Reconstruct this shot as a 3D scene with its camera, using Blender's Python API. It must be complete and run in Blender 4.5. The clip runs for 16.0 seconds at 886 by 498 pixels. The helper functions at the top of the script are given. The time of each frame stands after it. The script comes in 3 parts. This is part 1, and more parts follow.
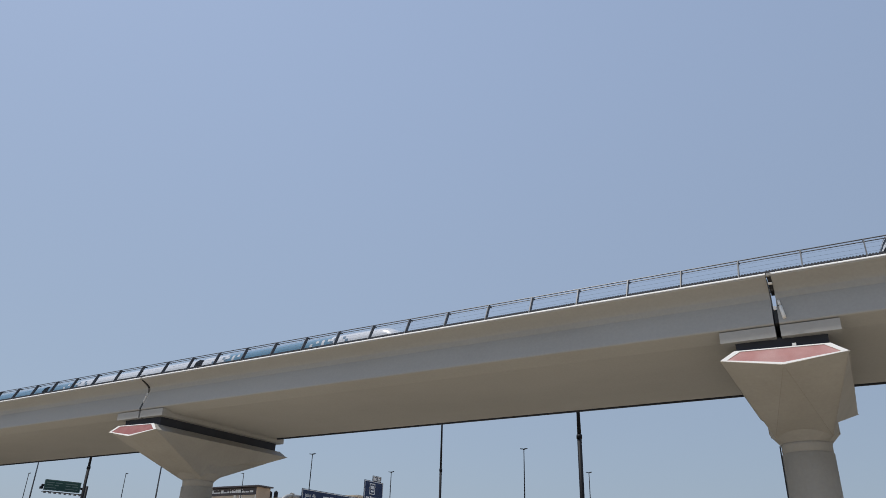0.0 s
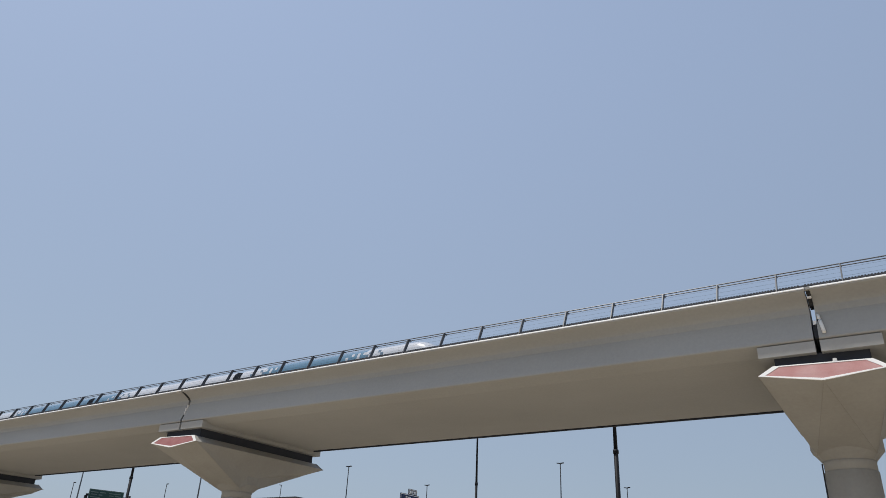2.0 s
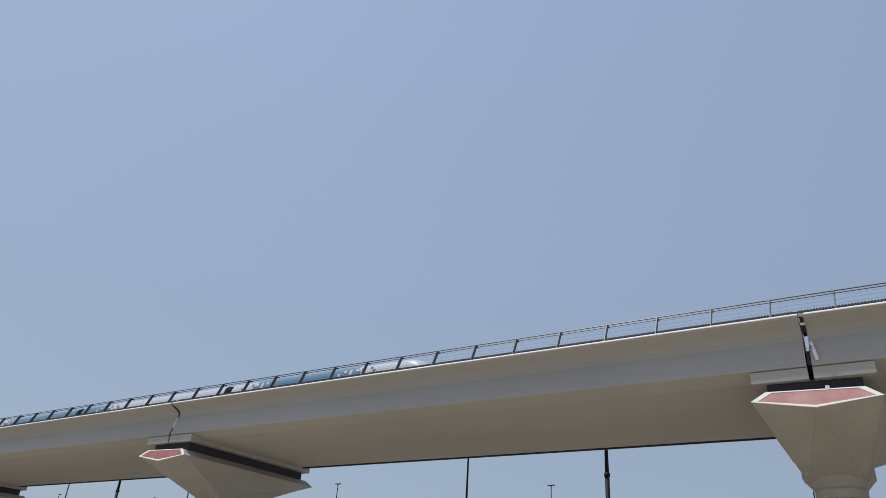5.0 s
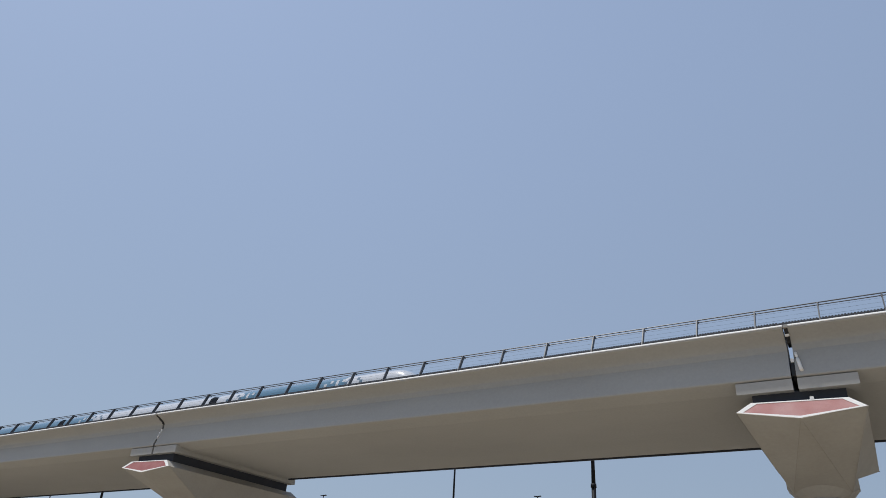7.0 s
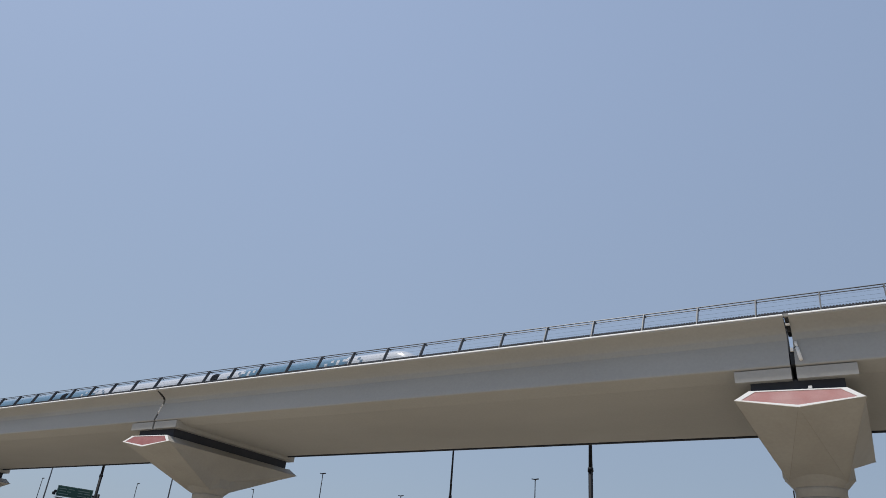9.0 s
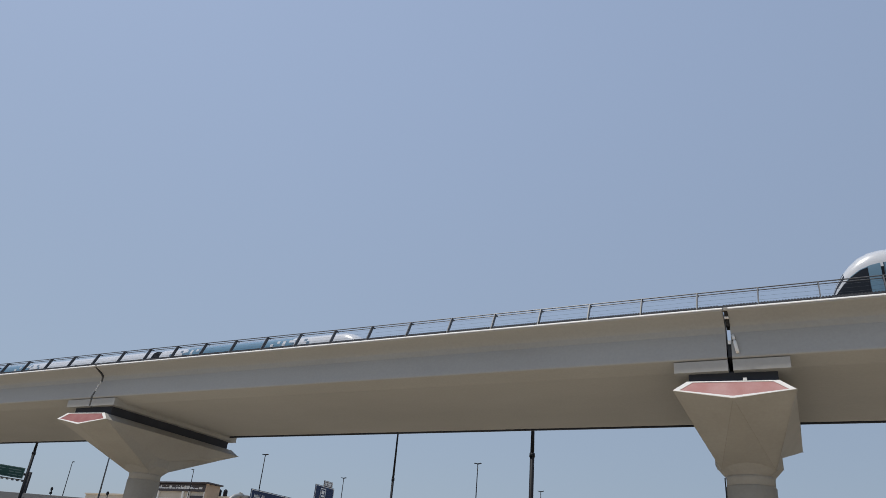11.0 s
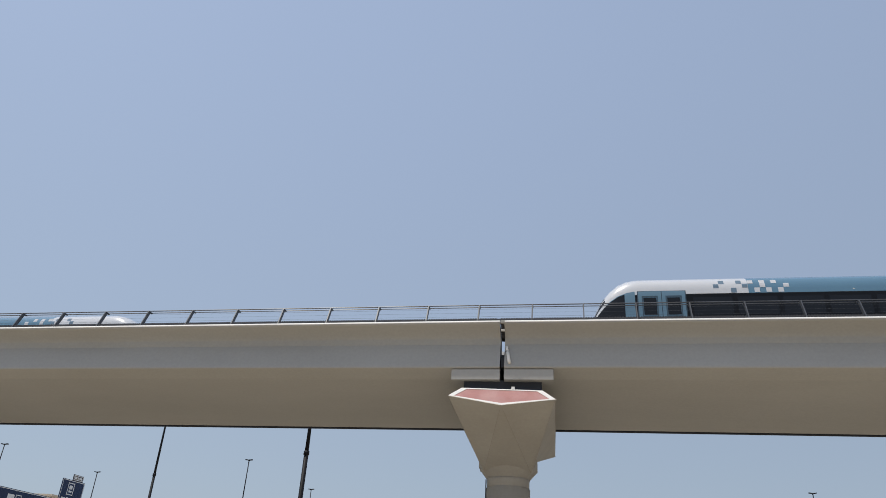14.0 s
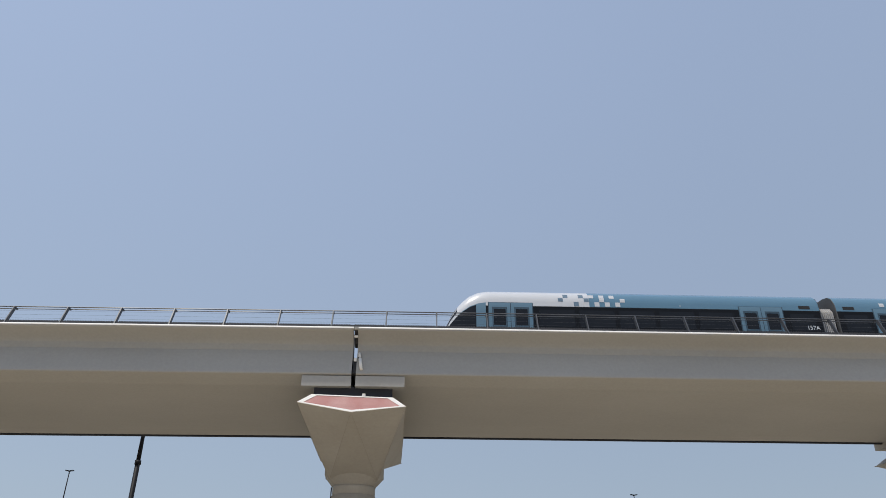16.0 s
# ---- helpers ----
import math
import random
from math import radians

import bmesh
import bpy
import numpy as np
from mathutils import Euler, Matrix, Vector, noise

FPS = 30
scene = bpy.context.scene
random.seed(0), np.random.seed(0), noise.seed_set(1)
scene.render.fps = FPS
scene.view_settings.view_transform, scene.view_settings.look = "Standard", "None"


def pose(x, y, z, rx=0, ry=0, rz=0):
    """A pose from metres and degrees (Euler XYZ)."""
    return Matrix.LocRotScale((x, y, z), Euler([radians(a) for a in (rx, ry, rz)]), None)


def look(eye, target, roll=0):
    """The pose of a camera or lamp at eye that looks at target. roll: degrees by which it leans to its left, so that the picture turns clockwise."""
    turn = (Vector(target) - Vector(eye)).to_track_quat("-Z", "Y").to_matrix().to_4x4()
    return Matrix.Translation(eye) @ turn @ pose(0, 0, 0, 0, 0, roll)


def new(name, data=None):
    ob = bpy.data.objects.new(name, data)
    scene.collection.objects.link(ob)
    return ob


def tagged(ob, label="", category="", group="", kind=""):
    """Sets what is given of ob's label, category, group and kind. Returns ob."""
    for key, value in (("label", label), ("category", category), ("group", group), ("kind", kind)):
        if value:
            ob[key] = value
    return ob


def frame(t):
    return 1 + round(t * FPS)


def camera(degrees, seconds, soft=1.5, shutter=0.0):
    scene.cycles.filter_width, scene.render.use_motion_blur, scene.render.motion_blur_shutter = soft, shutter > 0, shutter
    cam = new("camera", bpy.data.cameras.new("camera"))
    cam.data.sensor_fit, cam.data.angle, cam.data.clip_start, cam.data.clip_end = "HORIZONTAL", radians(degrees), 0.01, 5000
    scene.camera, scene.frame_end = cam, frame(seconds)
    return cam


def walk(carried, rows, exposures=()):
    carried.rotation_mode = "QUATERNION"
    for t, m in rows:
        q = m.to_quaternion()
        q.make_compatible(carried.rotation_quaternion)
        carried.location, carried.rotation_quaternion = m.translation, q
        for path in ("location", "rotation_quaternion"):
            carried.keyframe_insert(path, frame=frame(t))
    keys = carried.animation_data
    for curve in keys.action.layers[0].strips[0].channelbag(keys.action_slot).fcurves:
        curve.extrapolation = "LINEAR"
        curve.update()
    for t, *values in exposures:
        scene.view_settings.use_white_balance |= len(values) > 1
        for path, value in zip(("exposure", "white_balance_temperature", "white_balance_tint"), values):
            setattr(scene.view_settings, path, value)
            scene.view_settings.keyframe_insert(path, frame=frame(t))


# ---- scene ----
cam = camera(63.110, 16.0, soft=0.5)
PATH = [
    (0.0, pose(-0.20, 0.16, 1.6, 114.692, -1.642, 30.785)),
    (0.5, pose(-0.11, 0.05, 1.6, 114.186, -1.375, 32.822)),
    (1.0, pose(-0.03, 0.03, 1.6, 113.244, -2.400, 35.642)),
    (1.5, pose(-0.01, -0.00, 1.6, 114.426, -1.807, 35.562)),
    (2.0, pose(-0.01, -0.02, 1.6, 115.555, -2.581, 33.439)),
    (2.5, pose(0.03, -0.02, 1.6, 116.185, -3.005, 33.134)),
    (3.0, pose(0.01, -0.03, 1.6, 115.467, -2.941, 33.513)),
    (3.5, pose(0.03, -0.04, 1.6, 115.603, -3.154, 33.339)),
    (4.0, pose(0.00, -0.02, 1.6, 116.075, -3.504, 32.997)),
    (6.5, pose(0.00, -0.05, 1.6, 117.754, -3.223, 31.963)),
    (7.0, pose(-0.01, -0.07, 1.6, 117.889, -3.362, 31.486)),
    (7.5, pose(-0.03, -0.07, 1.6, 118.589, -3.832, 30.352)),
    (8.0, pose(-0.03, -0.03, 1.6, 117.604, -4.604, 31.153)),
    (8.2, pose(-0.02, -0.02, 1.6, 117.184, -4.724, 31.383)),
    (10.3, pose(0.10, 0.09, 1.6, 116.220, -4.932, 29.687)),
    (10.5, pose(0.10, 0.09, 1.6, 116.330, -4.972, 28.997)),
    (11.0, pose(0.05, 0.08, 1.6, 115.693, -4.731, 26.873)),
    (11.5, pose(0.07, 0.04, 1.6, 116.590, -4.736, 23.522)),
    (12.0, pose(0.03, 0.04, 1.6, 117.105, -3.909, 20.102)),
    (12.5, pose(0.04, -0.00, 1.6, 117.218, -3.659, 16.620)),
    (13.0, pose(0.08, 0.03, 1.6, 116.711, -3.865, 11.798)),
    (13.5, pose(0.10, -0.02, 1.6, 117.051, -3.343, 9.795)),
    (14.0, pose(0.08, -0.03, 1.6, 116.732, -3.121, 9.730)),
    (14.5, pose(0.09, -0.02, 1.6, 117.701, -2.776, 9.203)),
    (15.0, pose(0.10, -0.04, 1.6, 117.835, -2.398, 8.364)),
    (15.5, pose(0.06, -0.02, 1.6, 117.546, -2.504, 4.280)),
    (16.0, pose(-0.13, -0.03, 1.6, 117.597, -0.246, -1.950)),
]
walk(cam, PATH, [(0.0, -0.14, 6350, 10), (0.5, -0.07, 6500, 10), (1.5, -0.07, 6500, 10), (2.5, -0.16, 6400, 10), (4.0, -0.17, 6400, 10), (7.5, -0.19, 6250, 10),
                 (11.0, -0.19, 6420, 10), (12.0, -0.09, 6400, 10), (13.0, -0.03, 6600, 10), (16.0, 0.0, 6550, 10)])

# ---------------------------------------------------------------- light
SUN_ELEVATION, SUN_AZIMUTH = radians(70), radians(241)  # azimuth from +y towards +x

world = bpy.data.worlds.new("sky")
scene.world = world
world.use_nodes = True
wn = world.node_tree
sky = wn.nodes.new("ShaderNodeTexSky")
sky.sky_type = "NISHITA"
sky.sun_disc = False
sky.sun_elevation = SUN_ELEVATION
sky.sun_rotation = SUN_AZIMUTH
sky.air_density, sky.dust_density, sky.ozone_density = 1.0, 2.0, 1.5
# hot, dusty air: a pale veil over the blue, greyer towards the horizon
coords = wn.nodes.new("ShaderNodeTexCoord")
split = wn.nodes.new("ShaderNodeSeparateXYZ")
wn.links.new(coords.outputs["Generated"], split.inputs[0])
height = wn.nodes.new("ShaderNodeMapRange")
height.interpolation_type = "SMOOTHSTEP"
height.inputs["From Min"].default_value, height.inputs["From Max"].default_value = 0.05, 0.8
wn.links.new(split.outputs["Z"], height.inputs["Value"])
veil = wn.nodes.new("ShaderNodeMixRGB")
veil.inputs[1].default_value, veil.inputs[2].default_value = (4.75, 5.75, 7.1, 1), (5.2, 6.55, 9.1, 1)
wn.links.new(height.outputs[0], veil.inputs[0])
haze = wn.nodes.new("ShaderNodeMixRGB")
haze.inputs[0].default_value = 0.6
wn.links.new(sky.outputs[0], haze.inputs[1])
# the veil is brighter on the sun's side of the sky
side_x = wn.nodes.new("ShaderNodeMapRange")
side_x.inputs["From Min"].default_value, side_x.inputs["From Max"].default_value = -0.6, 0.4
side_x.inputs["To Min"].default_value, side_x.inputs["To Max"].default_value = 1.03, 0.91
wn.links.new(split.outputs["X"], side_x.inputs["Value"])
lit = wn.nodes.new("ShaderNodeVectorMath")
lit.operation = "SCALE"
wn.links.new(veil.outputs[0], lit.inputs[0])
wn.links.new(side_x.outputs[0], lit.inputs["Scale"])
wn.links.new(lit.outputs[0], haze.inputs[2])
wn.links.new(haze.outputs[0], wn.nodes["Background"].inputs[0])
wn.nodes["Background"].inputs[1].default_value = 0.095

sun = new("sun", bpy.data.lights.new("sun", "SUN"))
sun.data.energy, sun.data.angle, sun.data.color = 3.2, radians(0.6), (1.0, 0.95, 0.87)
to_sun = Vector((math.sin(SUN_AZIMUTH) * math.cos(SUN_ELEVATION), math.cos(SUN_AZIMUTH) * math.cos(SUN_ELEVATION), math.sin(SUN_ELEVATION)))
sun.matrix_world = look((0, 0, 60), Vector((0, 0, 60)) - to_sun)


# ---------------------------------------------------------------- materials
def material(name, colour, rough=0.6, metal=0.0, second=None, scale=1.0, fine=40.0, bump=0.0, amount=0.5, streak=None, coat=0.0):
    """Base colour varied at a large and a fine scale, with fine relief."""
    m = bpy.data.materials.new(name)
    m.use_nodes = True
    n, l = m.node_tree.nodes, m.node_tree.links
    b = n["Principled BSDF"]
    b.inputs["Roughness"].default_value = rough
    b.inputs["Metallic"].default_value = metal
    b.inputs["Coat Weight"].default_value = coat
    geo = n.new("ShaderNodeNewGeometry")
    mapping = n.new("ShaderNodeMapping")
    mapping.inputs["Scale"].default_value = streak or (1, 1, 1)
    l.new(geo.outputs["Position"], mapping.inputs[0])
    big = n.new("ShaderNodeTexNoise")
    big.inputs["Scale"].default_value, big.inputs["Detail"].default_value = scale, 6
    l.new(mapping.outputs[0], big.inputs["Vector"])
    small = n.new("ShaderNodeTexNoise")
    small.inputs["Scale"].default_value, small.inputs["Detail"].default_value = fine, 4
    l.new(geo.outputs["Position"], small.inputs["Vector"])
    second = second or tuple(c * 0.8 for c in colour)
    ramp = n.new("ShaderNodeMapRange")
    ramp.inputs["From Min"].default_value, ramp.inputs["From Max"].default_value = 0.35, 0.7
    ramp.inputs["To Max"].default_value = amount
    l.new(big.outputs["Fac"], ramp.inputs["Value"])
    mix = n.new("ShaderNodeMixRGB")
    mix.inputs[1].default_value, mix.inputs[2].default_value = (*colour, 1), (*second, 1)
    l.new(ramp.outputs[0], mix.inputs[0])
    grain = n.new("ShaderNodeMixRGB")
    grain.blend_type = "MULTIPLY"
    grain.inputs[0].default_value = 0.16
    l.new(mix.outputs[0], grain.inputs[1])
    l.new(small.outputs["Fac"], grain.inputs[2])
    bright = n.new("ShaderNodeMixRGB")
    bright.blend_type = "MULTIPLY"
    bright.inputs[0].default_value = 1.0
    bright.inputs[2].default_value = (1.09, 1.09, 1.09, 1)
    l.new(grain.outputs[0], bright.inputs[1])
    l.new(bright.outputs[0], b.inputs["Base Color"])
    if bump:
        bp = n.new("ShaderNodeBump")
        bp.inputs["Strength"].default_value, bp.inputs["Distance"].default_value = bump, 0.01
        l.new(small.outputs["Fac"], bp.inputs["Height"])
        l.new(bp.outputs[0], b.inputs["Normal"])
    return m


CONCRETE = material("girder concrete", (0.385, 0.378, 0.358), 0.85, second=(0.325, 0.316, 0.295), scale=0.35, fine=9, bump=0.05, amount=0.5, streak=(0.5, 0.9, 1.6))
CAP_CONCRETE = material("pier concrete", (0.372, 0.356, 0.326), 0.88, second=(0.292, 0.276, 0.245), scale=0.5, fine=8, bump=0.12, amount=0.5, streak=(1.2, 1.2, 0.5))
LIP_WHITE = material("white coping", (0.86, 0.84, 0.8), 0.7, scale=1.2, fine=20, amount=0.4)
CREASE_SHADE = material("crease shade", (0.29, 0.27, 0.235), 0.9)
# dark colour standing in for shade, in the bearing gaps and along the soffit edge
SHADE_DARK = material("painted shade", (0.044, 0.048, 0.06), 0.85, scale=1.5, fine=20)
BLACK = material("black rubber", (0.015, 0.015, 0.016), 0.7)
PINK = material("pink aggregate", (0.48, 0.24, 0.222), 0.9, second=(0.59, 0.38, 0.355), scale=1.3, fine=30, bump=0.5, amount=0.6)
PINK_DEEP = material("unfaded pink aggregate", (0.33, 0.125, 0.12), 0.9, second=(0.4, 0.2, 0.19), scale=2.5, fine=30, bump=0.5, amount=0.6)
RAIL_STEEL = material("galvanised rail", (0.066, 0.07, 0.08), 0.45, 0.1, scale=2, fine=30)
RAIL_DARK = material("dark cable tray", (0.05, 0.05, 0.055), 0.6)
POLE_DARK = material("dark painted pole", (0.013, 0.014, 0.018), 0.55, scale=1.5)
POLE_GREY = material("grey galvanised pole", (0.11, 0.12, 0.135), 0.55, 0.2)
TRAIN_WHITE = material("white train paint", (0.6, 0.61, 0.63), 0.25, scale=0.6, amount=0.2, coat=0.4)
TRAIN_BLUE = material("blue train paint", (0.105, 0.215, 0.305), 0.25, second=(0.095, 0.19, 0.275), scale=0.6, amount=0.4, coat=0.4)
DOOR_BLUE = material("pale blue door paint", (0.13, 0.235, 0.32), 0.4, scale=0.8, amount=0.3)
TRAIN_GREY = material("grey underframe", (0.06, 0.062, 0.066), 0.6)
GLASS_DARK = material("tinted window", (0.012, 0.013, 0.016), 0.08, scale=0.8, amount=0.5)
BAND_BLACK = material("black band", (0.012, 0.013, 0.016), 0.3, amount=0.3)
for paint, gloss in ((GLASS_DARK, 0.32), (BAND_BLACK, 0.14), (POLE_DARK, 0.15), (SHADE_DARK, 0.2)):
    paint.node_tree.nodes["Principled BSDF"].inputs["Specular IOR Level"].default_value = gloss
BELLOWS = material("gangway bellows", (0.42, 0.41, 0.4), 0.8)
GROUND = material("sandy ground", (0.46, 0.391, 0.294), 0.95, second=(0.376, 0.32, 0.24), scale=0.05, fine=3, amount=0.7)
FLYOVER = material("flyover concrete", (0.27, 0.275, 0.285), 0.85, second=(0.215, 0.22, 0.23), scale=0.3, fine=8, streak=(1, 1, 0.4))
SIGN_GREEN = material("green sign sheet", (0.01, 0.06, 0.046), 0.6)
SIGN_BLUE = material("blue sign sheet", (0.007, 0.023, 0.08), 0.6)
SIGN_FAINT = material("faded sign mark", (0.14, 0.2, 0.18), 0.5)
SIGN_WHITE = material("white sign mark", (0.75, 0.77, 0.78), 0.5)
WALL_CREAM = material("cream building wall", (0.6, 0.53, 0.44), 0.85, scale=0.3, fine=4)
WALL_BROWN = material("tan building wall", (0.48, 0.36, 0.26), 0.85, scale=0.3, fine=4)
BAND_DARK = material("dark sign band", (0.06, 0.05, 0.055), 0.5)
CAR_WHITE = material("white car paint", (0.75, 0.75, 0.76), 0.25, coat=0.5)
POLE_GREY_LIGHT = material("pale galvanised pipe", (0.34, 0.34, 0.33), 0.5, 0.2)
TYRE = material("tyre", (0.02, 0.02, 0.02), 0.8)


# ---------------------------------------------------------------- helpers
def box(bm, x0, x1, y0, y1, z0, z1):
    v = [bm.verts.new((x, y, z)) for x in (x0, x1) for y in (y0, y1) for z in (z0, z1)]
    for f in ((0, 1, 3, 2), (4, 6, 7, 5), (0, 4, 5, 1), (2, 3, 7, 6), (0, 2, 6, 4), (1, 5, 7, 3)):
        bm.faces.new([v[i] for i in f])
    return bm


def prism(bm, outline, x0, x1):
    """A closed outline of (y, z), drawn out along x."""
    a, b = [[bm.verts.new((x, y, z)) for y, z in outline] for x in (x0, x1)]
    n = len(outline)
    for i in range(n):
        bm.faces.new((a[i], a[(i + 1) % n], b[(i + 1) % n], b[i]))
    bm.faces.new(a[::-1])
    bm.faces.new(b)
    return bm


def rod(bm, p, q, r0, r1=None, sides=8):
    p, q = Vector(p), Vector(q)
    r1 = r0 if r1 is None else r1
    turn = (q - p).to_track_quat("Z", "Y").to_matrix()
    rings = []
    for c, r in ((p, r0), (q, r1)):
        rings.append([bm.verts.new(c + turn @ Vector((r * math.cos(a), r * math.sin(a), 0))) for a in (2 * math.pi * i / sides for i in range(sides))])
    for i in range(sides):
        f = bm.faces.new((rings[0][i], rings[0][(i + 1) % sides], rings[1][(i + 1) % sides], rings[1][i]))
        f.smooth = sides > 6
    bm.faces.new(rings[0][::-1])
    bm.faces.new(rings[1])
    return bm


def tube(bm, path, r, sides=14):
    """One smooth pipe through the points."""
    path = [Vector(p) for p in path]
    rings = []
    for i, p in enumerate(path):
        way = (path[min(i + 1, len(path) - 1)] - path[max(i - 1, 0)]).normalized()
        side = Vector((1, 0, 0)) if abs(way.x) < 0.9 else Vector((0, 1, 0))
        up = way.cross(side).normalized()
        side = up.cross(way)
        rings.append([bm.verts.new(p + r * (math.cos(a) * side + math.sin(a) * up)) for a in (2 * math.pi * k / sides for k in range(sides))])
    for a, b in zip(rings, rings[1:]):
        for k in range(sides):
            bm.faces.new((a[k], a[(k + 1) % sides], b[(k + 1) % sides], b[k])).smooth = True
    bm.faces.new(rings[0][::-1])
    bm.faces.new(rings[-1])
    return bm


def lathe(bm, rings, sides=40):
    """Rings of (radius, z) round the z axis."""
    made = [[bm.verts.new((r * math.cos(a), r * math.sin(a), z)) for a in (2 * math.pi * i / sides for i in range(sides))] for r, z in rings]
    for low, high in zip(made, made[1:]):
        for i in range(sides):
            bm.faces.new((low[i], low[(i + 1) % sides], high[(i + 1) % sides], high[i])).smooth = True
    bm.faces.new(made[0][::-1])
    bm.faces.new(made[-1])
    return bm


def part(name, bm, mat, parent=None, label="", bevel=0.0):
    if bevel:
        sharp = [e for e in bm.edges if len(e.link_faces) == 2 and e.calc_face_angle(0) > 0.6]
        bmesh.ops.bevel(bm, geom=sharp, offset=bevel, segments=2, affect="EDGES", clamp_overlap=True)
    bmesh.ops.recalc_face_normals(bm, faces=bm.faces)
    me = bpy.data.meshes.new(name)
    bm.to_mesh(me)
    bm.free()
    me.materials.append(mat)
    ob = new(name, me)
    ob.parent = parent
    if label:
        tagged(ob, label)
    return ob


def thing(name, m, label, category, group="", kind=""):
    ob = new(name)
    ob.empty_display_size = 0.5
    ob.matrix_world = m
    return tagged(ob, label, category, group, kind)


B = bmesh.new

# ---------------------------------------------------------------- ground
bm = B()
bmesh.ops.create_grid(bm, x_segments=4, y_segments=4, size=2500)
tagged(part("ground", bm, GROUND), "flat pale sandy ground below the viaduct", "ground", kind="structure")

# ---------------------------------------------------------------- viaduct
EYE = 1.6
CENTRE = 31.9                       # middle of the deck, across
JOINTS = (-142, -106, -71.05, -36.69, -2.85, 25.6, 58, 92)
CREASE = 9.61                       # where the overhang meets the web, above the eye


def girder_outline():
    """Across the deck, from its middle: a trough with hollow overhangs, webs that lean out, and a bevelled foot."""
    near = [(-5.4, 10.33), (-5.4, 10.27), (-5.38, 10.245)]
    p, q, r = Vector((-5.34, 10.23)), Vector((-4.75, 10.02)), Vector((-4.725, 9.84))
    near += [tuple(p * (1 - k) ** 2 + q * 2 * k * (1 - k) + r * k * k) for k in (i / 12 for i in range(13))]
    near += [(-4.725, CREASE), (-4.775, 9.49), (-4.83, 9.35), (-4.89, 9.18), (-4.955, 8.98), (-5.02, 8.78), (-5.07, 8.645), (-5.08, 8.6), (-5.07, 8.56), (-5.04, 8.54), (-4.22, 8.335), (-3.0, 8.33)]
    inner = [(-3.75, 9.3), (-3.85, 9.45), (-3.95, 10.33)]
    low = near + [(-y, z) for y, z in near[::-1]]
    high = [(-y, z) for y, z in inner[::-1]] + inner
    return [(y + CENTRE, z + EYE) for y, z in low + high]


def skew(x):
    """The turn of a pier at x, in degrees: the viaduct bends a little."""
    return float(np.interp(x, (-106, -71.05, -36.69, -2.85, 25.6, 92), (-1.5, -0.5, 0.6, 2.0, 3.0, 4.0)))


def drop(x):
    """How much lower the viaduct lies at x: it falls gently away on the left."""
    return float(np.interp(x, (-142, -106, -71.05, -36.69, -2.85), (-0.75, -0.5, -0.28, -0.11, 0.0)))


def along(a, b, y, z):
    return pose((a + b) / 2, y, z + (drop(a) + drop(b)) / 2, 0, -math.degrees(math.atan((drop(b) - drop(a)) / (b - a))), 0)


def slanted(bm, a, b):
    """Leans the ends of a span to lie along the piers."""
    for v in bm.verts:
        v.co.x -= math.tan(radians(skew(a if v.co.x < 0 else b))) * v.co.y
    return bm


